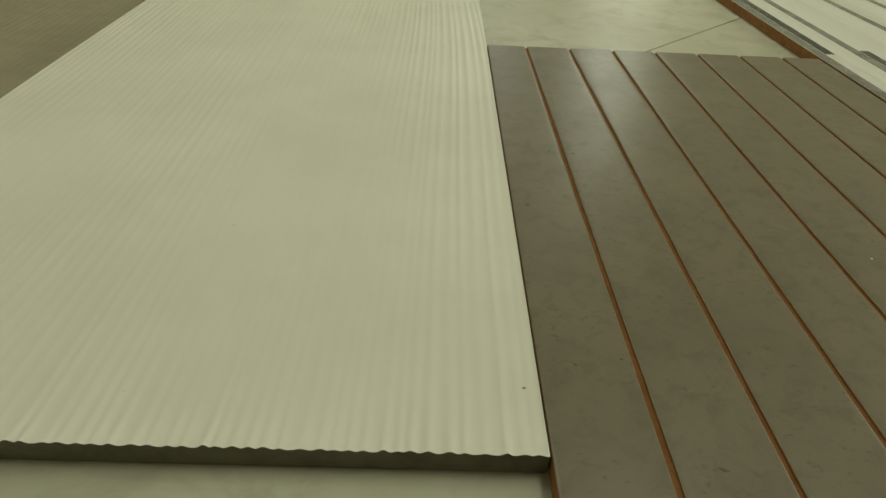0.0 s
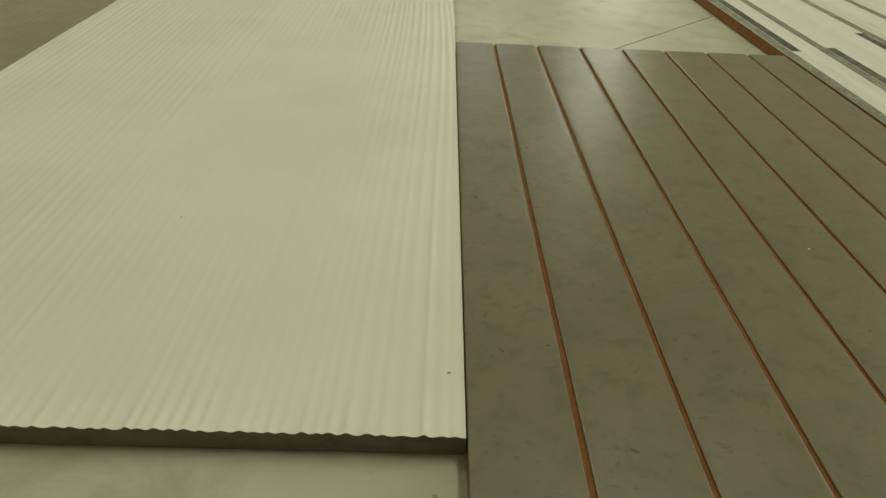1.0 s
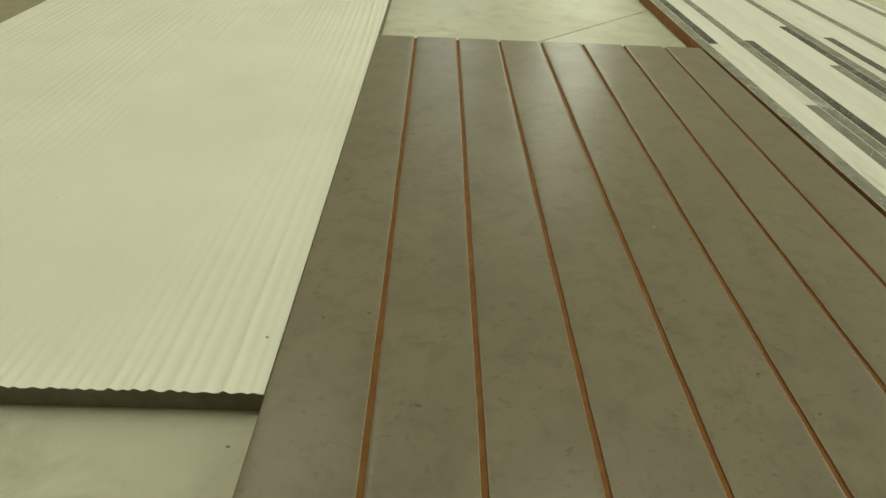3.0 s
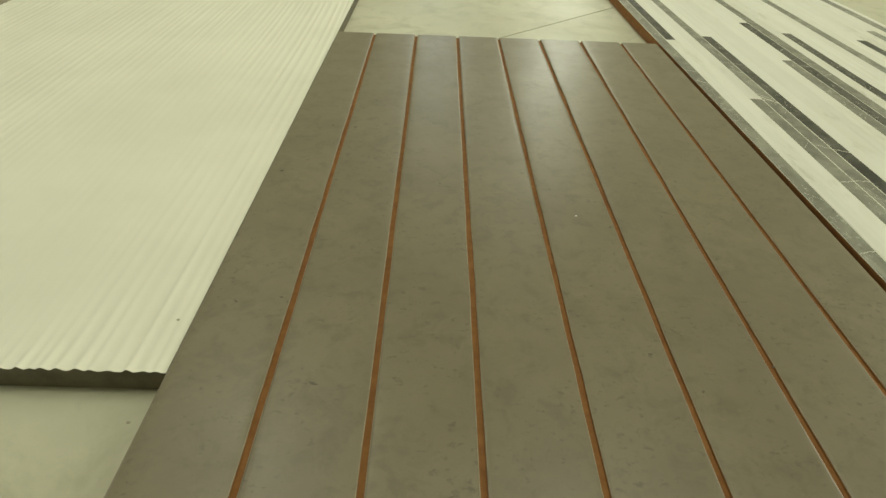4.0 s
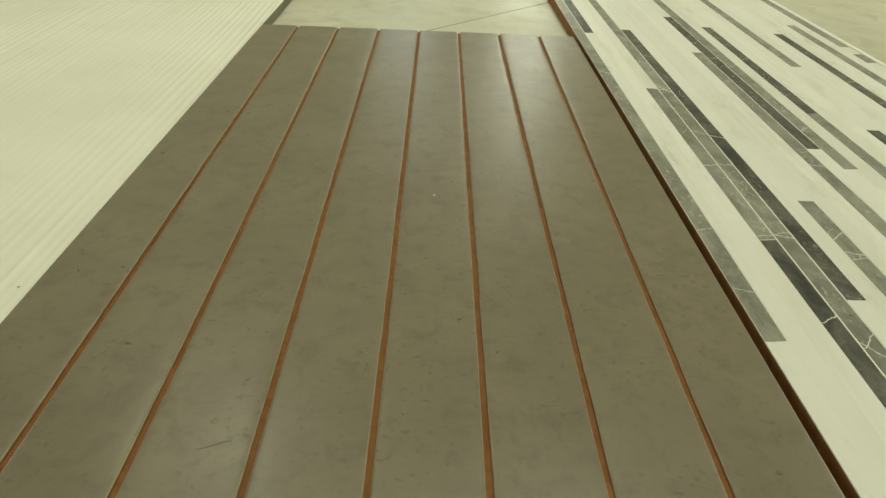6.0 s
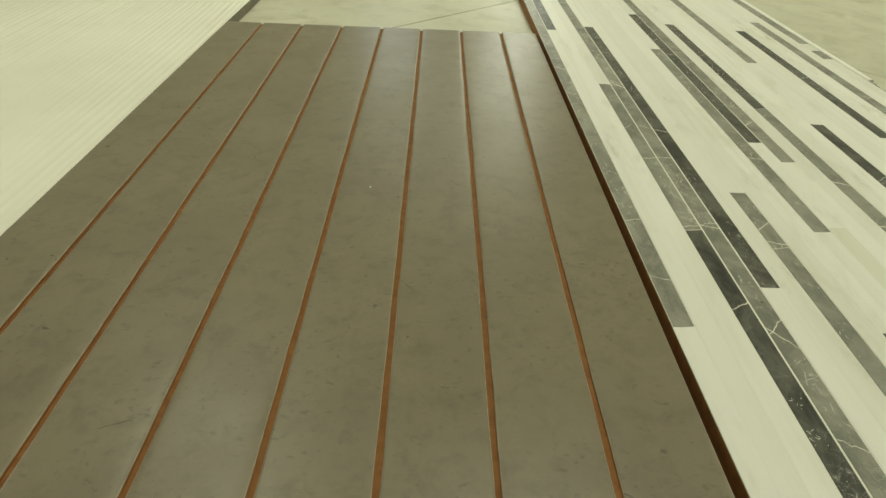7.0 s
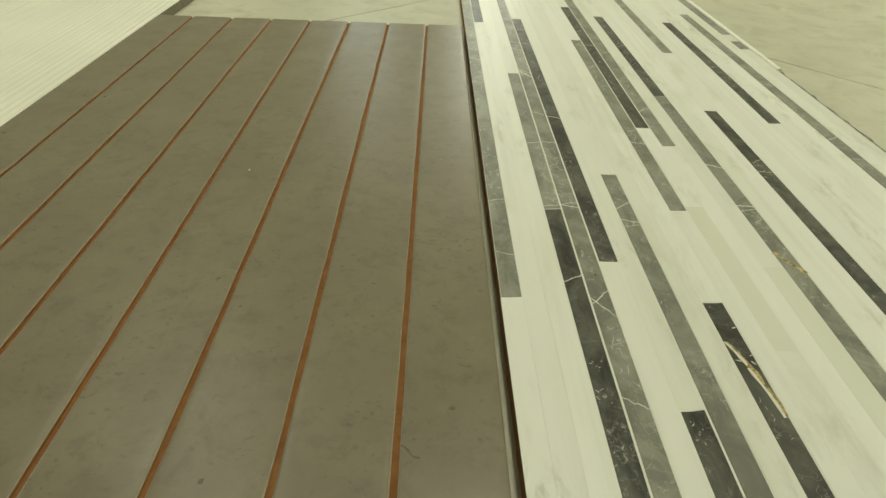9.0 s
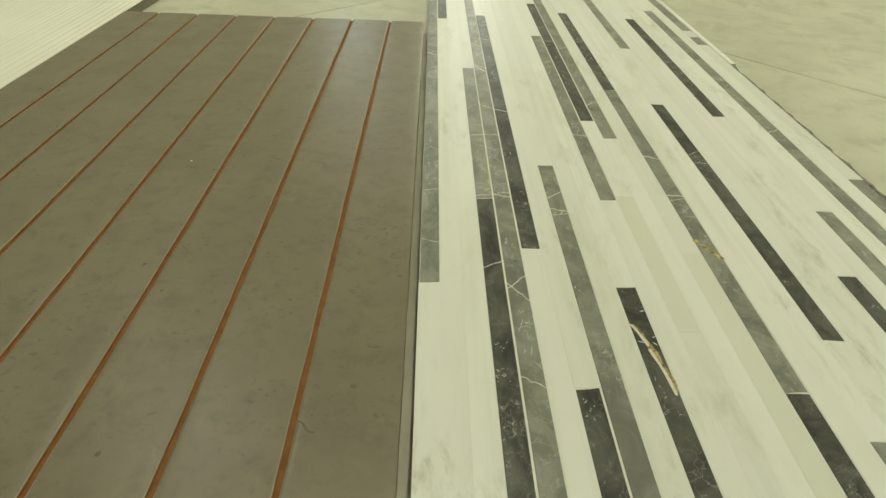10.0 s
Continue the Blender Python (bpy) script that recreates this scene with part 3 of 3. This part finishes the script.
def wear_and_veins(brown, mosaic):
    for i, (x, y, l, w, turn) in enumerate(SCUFFS):
        ob = part("scuff", blot("scuff", l, w, i), M_FAINT if l > 0.015 else M_SCUFF, brown, (x, y, TOP - 0.00005), "dark scuff")
        ob.rotation_euler = (0, 0, radians(turn))
    crack = [(-0.0065, 0.0045), (-0.004, 0.0035), (-0.0015, 0.001), (0.0005, -0.0025), (0.003, -0.0045), (0.007, -0.005)]
    part("scuff", ribbon("scuff", crack, 0.0016, 90), M_SCUFF, brown, (0.245, -0.992, TOP - 0.00002), "dark hairline scratch")
    for x, y in ((0.382, -0.452), (0.413, -0.796)):
        part("knot", blot("knot", 0.0038, 0.0030, 77, 0.0001), M_SCUFF, mosaic, (x + 0.0083 * (y + 1), y + 1, TOP), "dark knot")
    r = random.Random(3)
    for i, (k, v, skew, width) in enumerate(VEINS):
        half = COL / 2 - 0.0008
        n = 9
        path = [(-half + 2 * half * j / n, skew * (j / n - 0.5) + r.uniform(-0.0011, 0.0011)) for j in range(n + 1)]
        part("vein", ribbon("vein", path, width, i), M_VEIN, mosaic, (LEFT + (k + 0.5) * COL, v, TOP + 0.00006))
    part("crackle", crackle_mesh(), M_HAIR, mosaic, (LEFT, 0, TOP + 0.00009), "fine pale cracks in the darker strips")["kind"] = "stuff"
    # fine hairlines across the darker stones
    for i, (k, a, b, s) in enumerate(INLAYS):
        lo, hi = max(a, 0.36) + 0.02, min(b, 1.15) - 0.02
        for j in range(int(max(0, hi - lo) * 3)):
            v, skew = r.uniform(lo, hi), r.choice((-1, 1)) * r.uniform(0.004, 0.016)
            e0, e1 = r.uniform(-0.0093, -0.004), r.uniform(0.003, 0.0093)
            path = [(e0 + (e1 - e0) * q / 8, skew * (q / 8 - 0.5) + r.uniform(-0.0012, 0.0012)) for q in range(9)]
            part("vein", ribbon("vein", path, r.uniform(0.0004, 0.0009), 200 + 7 * i + j, 0.00006), M_VEIN, mosaic, (LEFT + (k + 0.5) * COL, v, TOP + 0.0001))
    gold = [(-0.0078, 0.034), (-0.0060, 0.031), (-0.0036, 0.025), (-0.0012, 0.016), (0.0008, 0.008), (0.0024, 0.000), (0.0044, -0.009), (0.0060, -0.018), (0.0072, -0.028), (0.0080, -0.040)]
    at = (LEFT + 9.5 * COL, 0.083, TOP + 0.00008)
    part("vein", ribbon("vein", gold, 0.0050, 50), M_GOLD, mosaic, at, "ochre gold vein")
    part("vein", ribbon("vein", [(x - 0.0012, y + 0.001) for x, y in gold[:5]], 0.0026, 51), M_VEIN, mosaic, (at[0], at[1], at[2] + 0.0001))
    part("vein", ribbon("vein", [(x - 0.0016, y - 0.002) for x, y in gold[4:]], 0.0022, 53), M_VEIN, mosaic, (at[0], at[1], at[2] + 0.0001))
    for i, (x, y, l, w, turn) in enumerate(((0.0062, 0.052, 0.005, 0.0016, 20), (-0.0055, 0.014, 0.006, 0.0014, -20), (0.0060, 0.012, 0.005, 0.0014, -50), (0.0072, 0.020, 0.004, 0.0010, 30))):
        ob = part("fleck", blot("fleck", l, w, 60 + i, 0.0001), M_VEIN, mosaic, (at[0] + x, at[1] + y, at[2]))
        ob.rotation_euler = (0, 0, radians(turn))
    part("vein", ribbon("vein", [(-0.0088, 0.019), (-0.004, 0.009), (0.001, 0.001), (0.005, -0.006), (0.0088, -0.014)], 0.0046, 52), M_GOLD, mosaic, (LEFT + 14.5 * COL, 0.227, TOP + 0.00008), "ochre gold vein")


def crumbs():
    """Tiny loose bits of plaster and dirt."""
    for name, x, y, z, size, mat, label in (
        ("plaster_crumb", 0.038, -0.615, TOP, 0.0032, M_CRUMB, "tiny white plaster crumb on brown panel"),
        ("plaster_crumb", -0.612, -0.801, TOP - 0.0028, 0.0026, M_CRUMB, "tiny white plaster crumb on white panel"),
        ("dirt_speck", -0.325, -0.788, TOP - 0.0028, 0.0042, M_SPECK, "small dark dirt speck on white panel"),
        ("dirt_speck", -0.594, -0.592, TOP - 0.0028, 0.0020, M_SPECK, "small dark dirt speck on white panel"),
        ("dirt_speck", -0.334, -0.876, 0.0, 0.0042, M_SPECK, "small brown dirt speck on floor"),
    ):
        ob = part(name, blot(name, size, size * 0.7, int(size * 1e5), size * 0.2), mat, None, (x, y, z))
        tagged(ob, label, "debris")


# ---- build ----
build_room()
relief_board("white_panel", -0.976, -0.3139, -0.8455, 0.62, TOP - 0.0020, 11, M_WHITE, "white painted panel with wavy wood-grain relief, lying on floor", 0.0108, 0.0008, flare=0.034, spread=0.0119)
relief_board("taupe_panel", -1.68, -0.9828, -0.62, 0.62, TOP - 0.002, 23, M_TAUPE, "taupe painted panel with wood-grain relief, beside white panel", 0.0135, 0.0009, turn=0.0235)
brown = brown_panel()
mosaic = mosaic_panel()
wear_and_veins(brown, mosaic)
crumbs()
build_floor()
